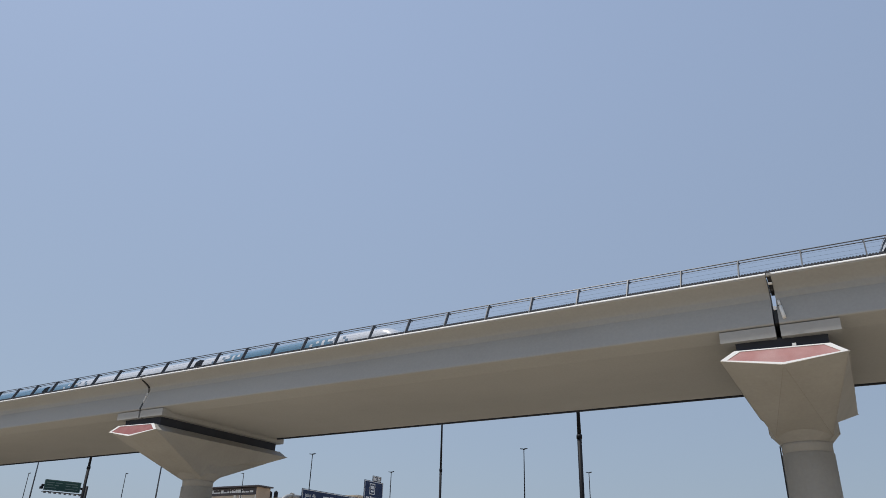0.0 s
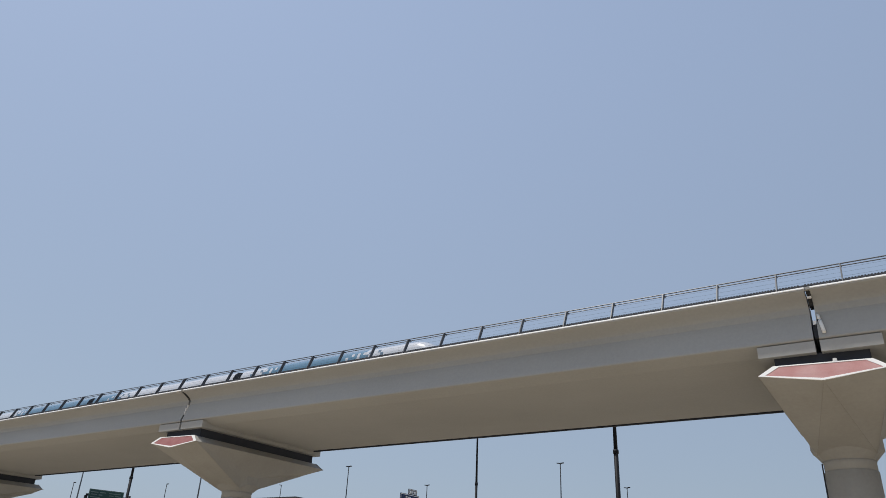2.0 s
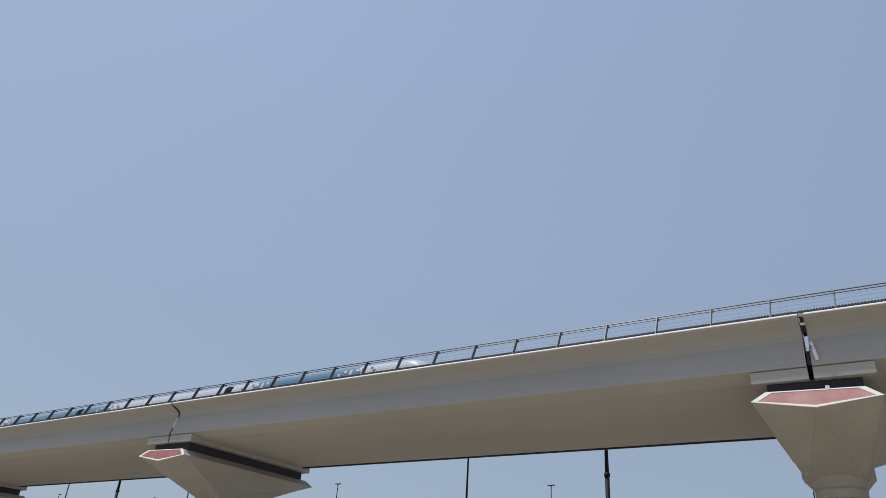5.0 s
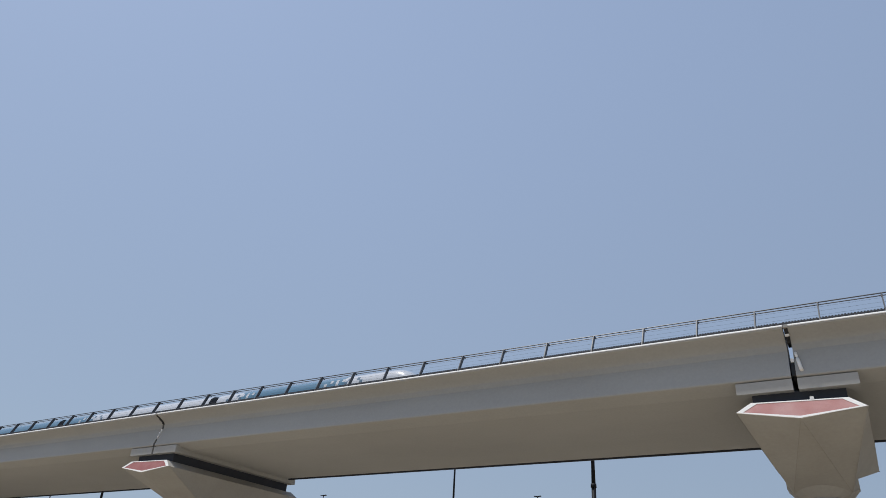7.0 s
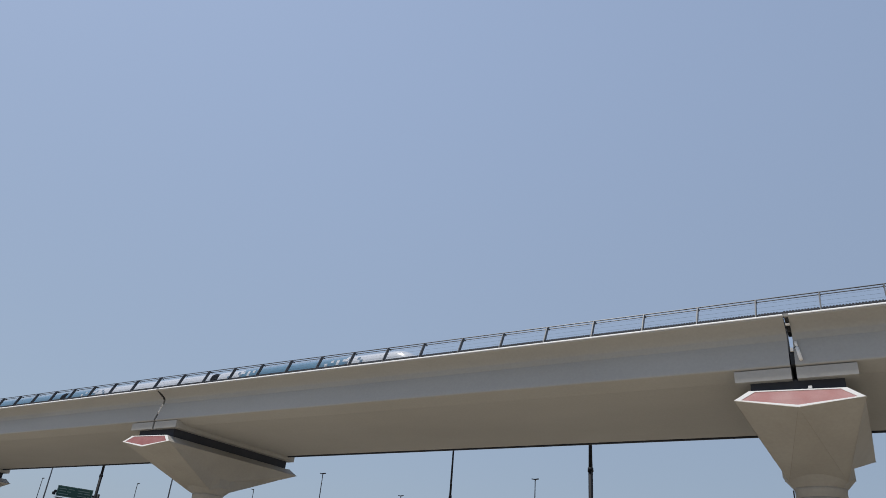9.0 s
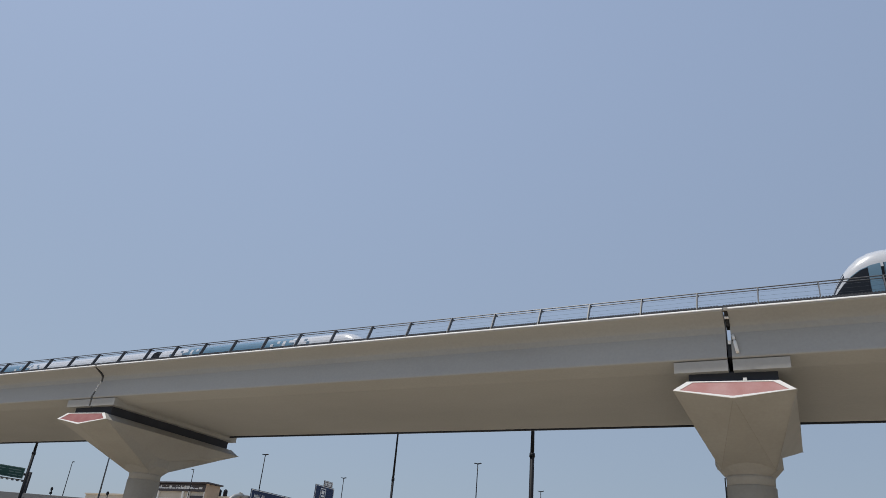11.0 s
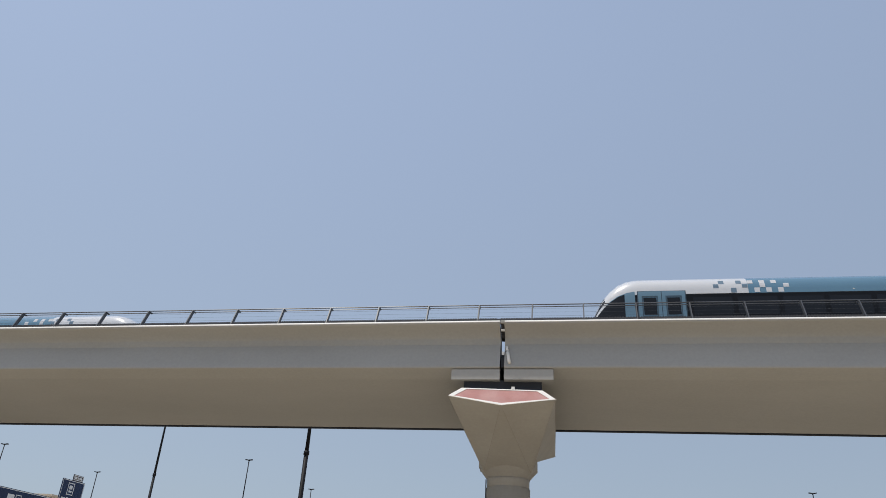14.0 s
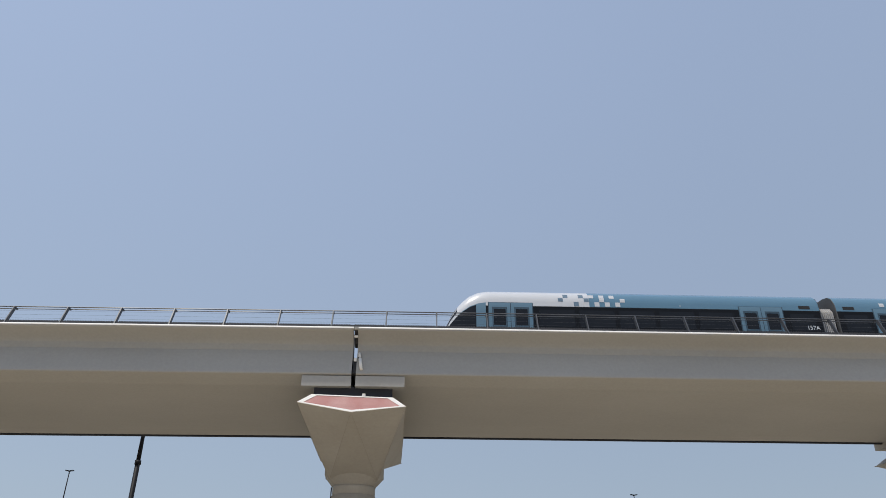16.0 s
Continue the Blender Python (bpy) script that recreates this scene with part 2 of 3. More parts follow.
def build_span(a, b):
    span = thing("bridge_girder", along(a, b, CENTRE, 0), "beige concrete viaduct girder span with curved webs and white coping", "bridge", "viaduct spans")
    shift = lambda x: x - (a + b) / 2
    x0, x1 = shift(a) + 0.07, shift(b) - 0.07
    outline = [(y - CENTRE, z) for y, z in girder_outline()]
    shell = part("shell", slanted(prism(B(), outline, x0, x1), a, b), CONCRETE, span)
    for f in shell.data.polygons:
        f.use_smooth = abs(f.normal.x) < 0.5
    shell.data.set_sharp_from_angle(angle=radians(11))
    for side in (-1, 1):
        rim = [(side * y, z + EYE) for y, z in ((5.42, 10.3), (5.42, 10.325), (5.39, 10.372), (5.2, 10.372), (5.2, 10.3))]
        cover = [(side * y, z + EYE) for y, z in ((5.435, 10.26), (5.435, 10.35), (5.36, 10.385), (5.15, 10.385), (5.15, 10.26))]
        part("joint_cover", slanted(prism(B(), cover, x0 - 0.14, x0 + 0.015), a, b), CAP_CONCRETE, span, "grey joint cover plate")
        part("coping", slanted(prism(B(), rim, x0 - 0.01, x1 + 0.01), a, b), LIP_WHITE, span, "white coping strip")
    for e0, e1 in ((x0 - 0.002, x0 + 1.88), (x1 - 1.88, x1 + 0.002)):
        part("end_block", slanted(box(B(), e0, e1, -5.05, 5.05, 8.09 + EYE, 8.49 + EYE), a, b), CONCRETE, span, "concrete end block over the pier", 0.02)
    for y in (-2.87, -1.43, 0.73, 2.17):
        part("rail", box(B(), shift(a), shift(b), y - 0.035, y + 0.035, 9.3 + EYE, 9.58 + EYE), RAIL_STEEL, span, "steel running rail")
    # added dark strip, paints the line of shade at the soffit's far edge
    part("edge_shade", box(B(), x0, x1, 4.36, 4.46, 8.285 + EYE, 8.37 + EYE), SHADE_DARK, span, "dark strip painted as edge shade")
    # black seal in the joint: along the soffit and web foot, and a piece below each coping; daylight shows between them
    foot = [(y * 0.992, min(z, 9.3 + EYE) + (0.03 if z < 8.6 + EYE else 0)) for y, z in outline if z < 9.35 + EYE]
    part("joint_seal", slanted(prism(B(), foot, x0 - 0.135, x0 - 0.005), a, b), BLACK, span, "black rubber joint seal")
    for side in (-1, 1):
        head = [(side * y, z + EYE) for y, z in ((5.33, 10.3), (5.28, 10.2), (5.07, 10.08), (4.84, 9.96), (4.79, 9.88), (4.3, 9.88), (4.3, 10.3))]
        part("joint_seal", slanted(prism(B(), head, x0 - 0.135, x0 - 0.005), a, b), BLACK, span, "black rubber joint seal")
    return span


def build_handrail(a, b):
    rail = thing("handrail", along(a, b, CENTRE, 10.33 + EYE), "grey steel handrail with upright posts along the deck edge", "handrail", "deck handrails")
    half = (b - a) / 2
    n = round((b - a) / 2.1)
    step = (b - a - 2.15) / (n - 1)
    y = -5.15
    post = None
    for i in range(n):
        x = -half + 1.32 + step * i
        if post is None:
            bm = box(B(), -0.021, 0.021, -0.1, 0.075, 0.0, 0.95)
            box(bm, -0.03, 0.03, 0.03, 0.2, 0.895, 0.953)
            for v in bm.verts:
                v.co.y += 0.45 * v.co.z
            box(bm, -0.09, 0.09, -0.09, 0.09, -0.004, 0.02)
            post = part("post", bm, RAIL_STEEL, rail)
            post.location = (x, y, 0)
        else:
            o = new("post", post.data)
            o.parent = rail
            o.location = (x, y, 0)
    for yy, z, r in ((0.43, 0.975, 0.023), (0.6, 0.95, 0.019)):
        part("rail_bar", rod(B(), (-half, y + yy, z), (half, y + yy, z), r, sides=6), RAIL_STEEL, rail)
    for z in (0.38, 0.57, 0.76):
        part("wire", rod(B(), (-half, y + 0.45 * z, z), (half, y + 0.45 * z, z), 0.0028, sides=4), RAIL_STEEL, rail, "thin stretched wire")
    tray = box(B(), -half, half, y + 0.02, y + 0.1, 0.0, 0.22)
    for x in np.arange(-half + 0.1, half - 0.1, 0.1):
        box(tray, x, x + 0.055, y + 0.02, y + 0.1, 0.224, 0.25)
    part("cable_tray", tray, RAIL_DARK, rail, "dark perforated cable tray")
    return rail


LEAN = 0.02                         # how far the caps dip along the deck, per metre


def build_pier(x, panel):
    pier = thing("viaduct_pier", pose(x, CENTRE, drop(x), 0, 0, skew(x)), "beige concrete pier with flared cap and pink end panel", "pier", "viaduct piers")
    bm = lathe(B(), [(0.93, -0.6), (0.93, 4.8 + EYE), (0.9, 4.82 + EYE), (0.87, 4.83 + EYE), (0.9, 4.85 + EYE), (0.9, 5.1 + EYE), (0.925, 5.2 + EYE)])
    part("column", bm, CAP_CONCRETE, pier, "round concrete column")
    part("conduit", rod(B(), (-0.93, -0.22, -0.4), (-0.93, -0.22, 5.15 + EYE), 0.025, sides=8), RAIL_STEEL, pier, "thin dark conduit")
    bm = B()
    v = lambda x, y, z: bm.verts.new((x, y, z + EYE))
    half, tip = 5.49, {}
    for s in (-1, 1):
        for k in (-1, 1):
            tip["top", k, s] = v(1.53 * k, s * (half - 0.34), 7.67 - LEAN * 1.53 * k)
            tip["cor", k, s] = v(2.02 * k, s * (half - 0.148), 7.3 - LEAN * 2.02 * k)
            tip["fro", k, s] = v(0.99 * k, s * 0.78, 5.36 if s < 0 else 5.46)
            tip["sho", k, s] = v(1.24 * k, s * 0.42, 6.07)
            tip["low", k, s] = v(1.24 * k, s * 0.36, 5.6)
        tip["vee", s] = v(0, s * half, 6.97)
        # the foot of the middle facet is cut by a low arch over the column's head
        a, b, c = tip["fro", -1, s].co, tip["fro", 1, s].co, tip["vee", s].co
        for i in range(1, 8):
            foot = a.lerp(b, i / 8)
            tip["arc", i, s] = bm.verts.new(foot + (c - (a + b) / 2).normalized() * 0.62 * math.sin(math.pi * i / 8) ** 0.8)
    f = lambda *keys: bm.faces.new([tip[k] for k in keys])
    f(("top", -1, -1), ("top", 1, -1), ("top", 1, 1), ("top", -1, 1))
    for s in (-1, 1):
        arch = [("arc", i, s) for i in range(1, 8)]
        f(("top", -1, s), ("cor", -1, s), ("vee", s), ("cor", 1, s), ("top", 1, s))
        f(("vee", s), ("fro", -1, s), *arch, ("fro", 1, s))
        for k in (-1, 1):
            # the far end is hollowed between its lip and the neck
            if s < 0:
                f(("vee", s), ("cor", k, s), ("fro", k, s))
                f(("cor", k, s), ("sho", k, s), ("fro", k, s))
            else:
                f(("vee", s), ("cor", k, s), ("sho", k, s))
                f(("vee", s), ("sho", k, s), ("fro", k, s))
            f(("sho", k, s), ("low", k, s), ("fro", k, s))
    for k in (-1, 1):
        f(("top", k, -1), ("cor", k, -1), ("cor", k, 1), ("top", k, 1))
        f(("cor", k, -1), ("cor", k, 1), ("sho", k, 1), ("sho", k, -1))
        f(("sho", k, -1), ("sho", k, 1), ("low", k, 1), ("low", k, -1))
    ring = [bm.verts.new((0.93 * math.cos(a), 0.93 * math.sin(a), 5.2 + EYE)) for a in (2 * math.pi * i / 24 for i in range(24))]
    around = [("low", 1, 1), ("fro", 1, 1), *(("arc", i, 1) for i in range(7, 0, -1)), ("fro", -1, 1), ("low", -1, 1), ("low", -1, -1), ("fro", -1, -1), *(("arc", i, -1) for i in range(1, 8)), ("fro", 1, -1), ("low", 1, -1)]
    around = [tip[k] for k in around]
    edges = [bm.edges.get((p, q)) or bm.edges.new((p, q)) for p, q in zip(around, around[1:] + around[:1])]
    edges += [bm.edges.new((ring[i], ring[(i + 1) % 24])) for i in range(24)]
    bmesh.ops.bridge_loops(bm, edges=edges)
    crease_lines = [(tip["vee", s].co.copy(), tip["fro", k, s].co.copy()) for s in (-1, 1) for k in (-1, 1)]
    part("cap", bm, CAP_CONCRETE, pier, "flared faceted concrete pier cap", 0.02)
    # thin dark rods darken the creases between facets, as painted shade
    for p, q in crease_lines if panel is PINK else ():
        part("crease_line", rod(B(), p.lerp(q, 0.04), q, 0.005, sides=5), CREASE_SHADE, pier, "dark line painted as shade along the facet crease")
    # end panels: a white border round a sunk pink field, in the plane of the cap's end
    for s in (-1, 1):
        face = [Vector((k, s * y, z + EYE - LEAN * k)) for k, y, z in ((-1.53, half - 0.34, 7.67), (-2.02, half - 0.148, 7.3), (0, half, 6.97), (2.02, half - 0.148, 7.3), (1.53, half - 0.34, 7.67))]
        mid = Vector((0, s * (half - 0.187), 7.35 + EYE))
        inner = [mid + (p - mid) * q for p, q in zip(face, (0.87, 0.89, 0.78, 0.89, 0.87))]
        out = Vector((0, s * 0.02, 0.0085))
        bm = B()
        a, b = [bm.verts.new(p + out) for p in face], [bm.verts.new(p + out) for p in inner]
        c, d = [bm.verts.new(p - out * 0.5) for p in face], [bm.verts.new(p - out * 0.5) for p in inner]
        for i in range(5):
            j = (i + 1) % 5
            for quad in ((a[i], a[j], b[j], b[i]), (a[i], c[i], c[j], a[j]), (b[i], b[j], d[j], d[i])):
                bm.faces.new(quad)
        part("panel_border", bm, LIP_WHITE, pier, "white painted border")
        bm = B()
        a, c = [bm.verts.new(p + out * 0.25) for p in inner], [bm.verts.new(p - out) for p in inner]
        bm.faces.new(a)
        bm.faces.new(c)
        for i in range(5):
            bm.faces.new((a[i], a[(i + 1) % 5], c[(i + 1) % 5], c[i]))
        part("pink_panel", bm, panel, pier, "pink rough-cast end panel" if panel is PINK else "deep red-pink rough-cast end panel")
    # bearing shelf as a solid block, coloured dark for the gap's shade
    part("gap_shade", box(B(), -1.5, 1.5, -4.75, 4.75, 7.64 + EYE, 8.14 + EYE), SHADE_DARK, pier, "dark block for the shaded bearing gap under the girder")
    return pier


for a, b in zip(JOINTS, JOINTS[1:]):
    build_span(a, b)
    build_handrail(a, b)
for x in JOINTS:
    build_pier(x, PINK if x > -30 else PINK_DEEP)

# small white pieces at the joint over the pier in the middle of the walk
def build_downpipe(m):
    pipe = thing("downpipe", m, "short white plastic drain pipe beside the girder joint", "pipe")
    part("upper_pipe", rod(B(), (0, 0.22, 0.42), (0.035, 0.14, 0.2), 0.05, sides=12), LIP_WHITE, pipe)
    part("lower_pipe", rod(B(), (0.04, 0.13, 0.18), (0.13, -0.04, -0.33), 0.062, sides=12), LIP_WHITE, pipe)
    part("clip", box(B(), -0.04, 0.09, 0.08, 0.22, 0.17, 0.2), BLACK, pipe, "dark pipe clip")
    return pipe


build_downpipe(pose(-2.53, CENTRE - 5.07, 9.06 + EYE))


def build_packing(x, z, pieces, label):
    packing = thing("joint_packing", pose(x, CENTRE, z), label, "packing")
    for low, h, y, w in pieces:
        part("piece", box(B(), -w, w, y - 0.06, y + 0.05, low, low + h), LIP_WHITE, packing)


build_packing(-2.67, EYE, ((10.04, 0.06, -5.1, 0.07), (9.12, 0.14, -4.86, 0.05)), "white packing pieces stuck in the black girder joint")
# a thin white strip up the joint at the left pier
build_packing(JOINTS[3] + 0.05, EYE - 0.11, ((8.95, 0.2, -4.92, 0.022), (9.15, 0.22, -4.875, 0.022), (9.37, 0.2, -4.78, 0.022)), "thin white strip in the girder joint")
bm = box(B(), -0.06, 0.06, -0.05, 0.05, 0, 0.13)
box(bm, -0.07, 0.07, -0.12, 0.05, 0, 0.03)
tagged(part("bracket", bm, LIP_WHITE, bevel=0.008), "white angle bracket on the pier's bearing shelf", "bracket").location = (-2.25, CENTRE - 5.04, 7.665 + EYE)

# ---------------------------------------------------------------- trains
HEIGHT, SKIRT = 3.56, 0.3
PROFILE = [(-0.95, 0.0), (-1.0, 0.06), (-1.0, 0.36), (-1.0, 0.71), (-0.97, 0.82), (-0.87, 0.905), (-0.68, 0.963), (-0.4, 0.99), (0.0, 1.0)]
PROFILE += [(-y, z) for y, z in PROFILE[-2::-1]]
NOSE = [(0.0, 1.0, 0.72), (0.08, 1.4, 0.86), (0.22, 1.9, 0.97), (0.42, 2.36, 1.06), (0.65, 2.72, 1.14), (0.92, 3.04, 1.21), (1.25, 3.32, 1.27), (1.6, 3.48, 1.31), (1.95, 3.55, 1.33), (2.3, 3.56, 1.33)]
CAR, GAP = 16.5, 0.66


def section(d, nose):
    """The roof height and half width at a distance d from the car's end."""
    if not nose:
        return HEIGHT, 1.33
    ds, hs, ws = zip(*NOSE)
    return float(np.interp(d, ds, hs)), float(np.interp(d, ds, ws))


def skin(d, u, nose, out=0.0):
    """A point of the car's skin: u counts along PROFILE's points."""
    h, w = section(d, nose)
    i = min(int(u), len(PROFILE) - 2)
    k = u - i
    y = PROFILE[i][0] * (1 - k) + PROFILE[i + 1][0] * k
    z = PROFILE[i][1] * (1 - k) + PROFILE[i + 1][1] * k
    z = SKIRT + z * (h - SKIRT)
    n = Vector((0, y * w, (z - 2.2) * 0.8 if z > 2.5 else 0))
    n = n.normalized() * out if n.length else Vector((0, 0, out))
    return Vector((d, y * w, z)) + n


def patch(bm, ds, us, nose, out, turn=1):
    """A sheet over the skin between the given distances and profile points, with a rim down to the skin."""
    grid = [[bm.verts.new(skin(d, u, nose, out)) for u in us] for d in ds]
    for i in range(len(ds) - 1):
        for j in range(len(us) - 1):
            bm.faces.new((grid[i][j], grid[i][j + 1], grid[i + 1][j + 1], grid[i + 1][j])).smooth = True
    base = {}
    rim = [(0, j) for j in range(len(us))] + [(i, len(us) - 1) for i in range(1, len(ds))]
    rim += [(len(ds) - 1, j) for j in range(len(us) - 2, -1, -1)] + [(i, 0) for i in range(len(ds) - 2, 0, -1)]
    for i, j in rim:
        base[i, j] = bm.verts.new(skin(ds[i], us[j], nose, out)), bm.verts.new(skin(ds[i], us[j], nose, out - 0.02))
    for p, q in zip(rim, rim[1:] + rim[:1]):
        bm.faces.new((base[p][0], base[q][0], base[q][1], base[p][1]))
    return bm


def flipped(bm, length):
    """Turns a car end for end, so that its nose points along +x."""
    for v in bm.verts:
        v.co.x = length - v.co.x
    return bm


def build_car(x, y, z, letter, nose, flip, doors, paint, group):
    """paint: stretches (start, end, white?) along the car, from its nose or left end."""
    label = "white and blue metro " + ("end car with sloping nose" if nose else "car with dark window band")
    car = thing("train_car", pose(x, y, z + drop(x), 0, -math.degrees(math.atan((drop(x + CAR) - drop(x)) / CAR)), 0), label + " on the viaduct", "train", group)
    turn = (lambda bm: flipped(bm, CAR)) if flip else (lambda bm: bm)
    stops = [d for d, _, _ in NOSE] if nose else []
    span = lambda a, b: [a] + [d for d in stops if a < d < b] + [b]
    last = len(PROFILE) - 1

    def loft(a, b, u0, u1, closed):
        bm = B()
        us = list(range(u0, u1 + 1))
        grid = [[bm.verts.new(skin(d, u, nose)) for u in us] for d in span(a, b)]
        for p, q in zip(grid, grid[1:]):
            for j in range(len(us) - 1):
                bm.faces.new((p[j], p[j + 1], q[j + 1], q[j])).smooth = True
            if closed:
                bm.faces.new((p[-1], p[0], q[0], q[-1]))
        bm.faces.new(grid[0])
        bm.faces.new(grid[-1][::-1])
        return turn(bm)

    def side(name, mat, a, b, ua, ub, out, parent, label="", n=1):
        """The same sheet on both flanks."""
        made = []
        stops_u = sorted({ua + (ub - ua) * i / n for i in range(n + 1)} | {float(k) for k in range(last) if ua < k < ub})
        for us in (stops_u, [last - u for u in stops_u]):
            made.append(part(name, turn(patch(B(), span(a, b), us, nose, out)), mat, parent, label))
        return made

    part("underframe", loft(0.02, CAR - 0.02, 0, last, True), TRAIN_GREY, car, "dark grey lower body")
    for a, b, white in paint:
        us = [3 + (last - 6) * i / 20 for i in range(21)]
        part("roof_skin", turn(patch(B(), span(a, b), us, nose, 0.012)), TRAIN_WHITE if white else TRAIN_BLUE, car, "white painted roof" if white else "blue painted roof")
    start = 1.92 if nose else 0.06
    side("lower_panel", DOOR_BLUE, start, CAR - 0.06, 1, 2, 0.008, car, "pale blue lower panel")
    side("window_band", BAND_BLACK, start, CAR - 0.06, 2.02, 2.98, 0.01, car, "black window band")
    edges = [start] + [v for d in doors for v in (d - 0.98, d + 0.98)] + [CAR - 0.1]
    for a, b in zip(edges[::2], edges[1::2]):
        if b - a < 0.9:
            continue
        n = max(1, round((b - a - 0.3) / 1.75))
        w = (b - a - 0.3) / n
        for i in range(n):
            side("window", GLASS_DARK, a + 0.15 + w * i + 0.1, a + 0.15 + w * (i + 1) - 0.1, 2.18, 2.86, 0.016, car, "tinted window pane")
    for d in doors:
        for k in (-1, 1):
            a, b = sorted((d + k * 0.015, d + k * 0.93))
            leaves = side("door", DOOR_BLUE, a, b, 1.1, 3.35, 0.03, car, "pale blue sliding door leaf", 4)
            for leaf, us in zip(leaves, ((2.2, 2.86), (last - 2.2, last - 2.86))):
                part("door_glass", turn(patch(B(), [a + 0.2, b - 0.2], list(us), nose, 0.038)), GLASS_DARK, leaf, "dark door glass")
                rim = B()
                for ra, rb, ua, ub in ((a + 0.14, a + 0.185, 2.12, 2.93), (b - 0.185, b - 0.14, 2.12, 2.93), (a + 0.19, b - 0.19, 2.12, 2.17), (a + 0.19, b - 0.19, 2.88, 2.93)):
                    ends = (ua, ub) if us[0] < 5 else (last - ua, last - ub)
                    patch(rim, [ra, rb], list(ends), nose, 0.036)
                part("glass_seal", turn(rim), SEAL_BLUE, leaf, "dark blue seal")
        side("door_frame", SEAL_BLUE, d - 0.97, d + 0.97, 1.08, 3.42, 0.02, car, "dark blue door frame", 4)
    # squares of the other colour scattered about each change of paint
    for (a0, b0, w0), (a1, b1, w1) in zip(paint, paint[1:]):
        rows = ((3.06, 3.64), (3.68, 4.24), (4.28, 4.9))
        mirror = 1 if w0 else -1
        for i, row in ((-6, 1), (-5, 2), (-3, 0), (-2, 2), (-1, 1), (0, 2), (1, 0), (2, 1), (2, 2), (3, 0), (4, 2), (5, 0), (6, 1)):
            i = i if mirror > 0 else -1 - i
            a = b0 + i * 0.225
            if a < 0.3 or a > CAR - 0.5 or any(abs(a + 0.11 - d) < 1.15 and row < 1 for d in doors):
                continue
            white = w1 if i < 0 else w0
            side("paint_square", TRAIN_WHITE if white else SQUARE_BLUE, a + 0.005, a + 0.215, *rows[row], 0.02, car, "", 2)
    # a vent near each coupled end
    for a in ([0.35] if not nose else []) + [CAR - 0.95]:
        side("vent", BLACK, a, a + 0.5, 3.2, 3.62, 0.02, car, "black vent grille")
    if nose:
        side("nose_skin", TRAIN_WHITE, 0.0, 1.92, 0.1, 3.0, 0.008, car, "white nose shell", 4)
        us = [4 + (last - 8) * i / 14 for i in range(15)]
        part("windscreen", turn(patch(B(), span(0.1, 0.7), us, nose, 0.02)), GLASS_DARK, car, "black curved windscreen")
        for s in (0, 1):
            for name, mat, a, b, lift, lo, hi in (("side_surround", DOOR_BLUE, 0.75, 1.92, 0.016, 1.1, 3.42), ("side_window", GLASS_DARK, 0.3, 1.5, 0.026, 1.6, 3.3)):
                us = [lo + (hi - lo) * i / 6 for i in range(7)]
                us = us if s == 0 else [last - u for u in us]
                part(name, turn(patch(B(), span(a, b), us, nose, lift)), mat, car, "dark swept nose window" if name == "side_window" else "pale blue nose surround")
    marker = 10.3 if nose else 7.9
    side("lamp", LIP_WHITE, marker, marker + 0.08, 3.3, 3.36, 0.02, car, "small round marker lamp")
    if letter:
        curve = bpy.data.curves.new("number", "FONT")
        curve.body, curve.size, curve.extrude, curve.align_x = "157" + letter, 0.26, 0.004, "CENTER"
        tmp = bpy.data.objects.new("number", curve)
        me = bpy.data.meshes.new_from_object(tmp)
        bpy.data.objects.remove(tmp)
        me.materials.append(SIGN_WHITE)
        ob = new("number", me)
        ob.parent = car
        tagged(ob, "white painted car number")
        ob.matrix_local = pose(CAR - 0.5 if letter != "E" else 0.6, -1.352, SKIRT + 0.4 * (HEIGHT - SKIRT) + 0.13, 90, 0, 0)
    return car


def build_bellows(x, y, z, group):
    b = thing("gangway_bellows", pose(x, y, z + drop(x)), "ribbed grey gangway bellows between two train cars", "bellows", group)
    n = 7
    for i in range(n):
        bm = B()
        d = 0.04 + (GAP - 0.08) * (i + 0.5) / n
        rings = [(d - 0.045, 0.94), (d - 0.02, 1.0), (d + 0.02, 1.0), (d + 0.045, 0.94)]
        loops = []
        for xx, q in rings:
            loops.append([bm.verts.new((xx, yy * 1.2 * q, 0.5 + zz * 2.35 * q)) for yy, zz in ((-1, 0), (-1, 0.9), (-0.85, 1), (0.85, 1), (1, 0.9), (1, 0))])
        for p, q in zip(loops, loops[1:]):
            for j in range(6):
                bm.faces.new((p[j], p[(j + 1) % 6], q[(j + 1) % 6], q[j]))
        bm.faces.new(loops[0][::-1])
        bm.faces.new(loops[-1])
        part("fold", bm, BELLOWS, b)
    return b


SEAL_BLUE = material("dark blue seal", (0.045, 0.085, 0.12), 0.5)
SQUARE_BLUE = material("grey-blue square", (0.15, 0.22, 0.29), 0.3)


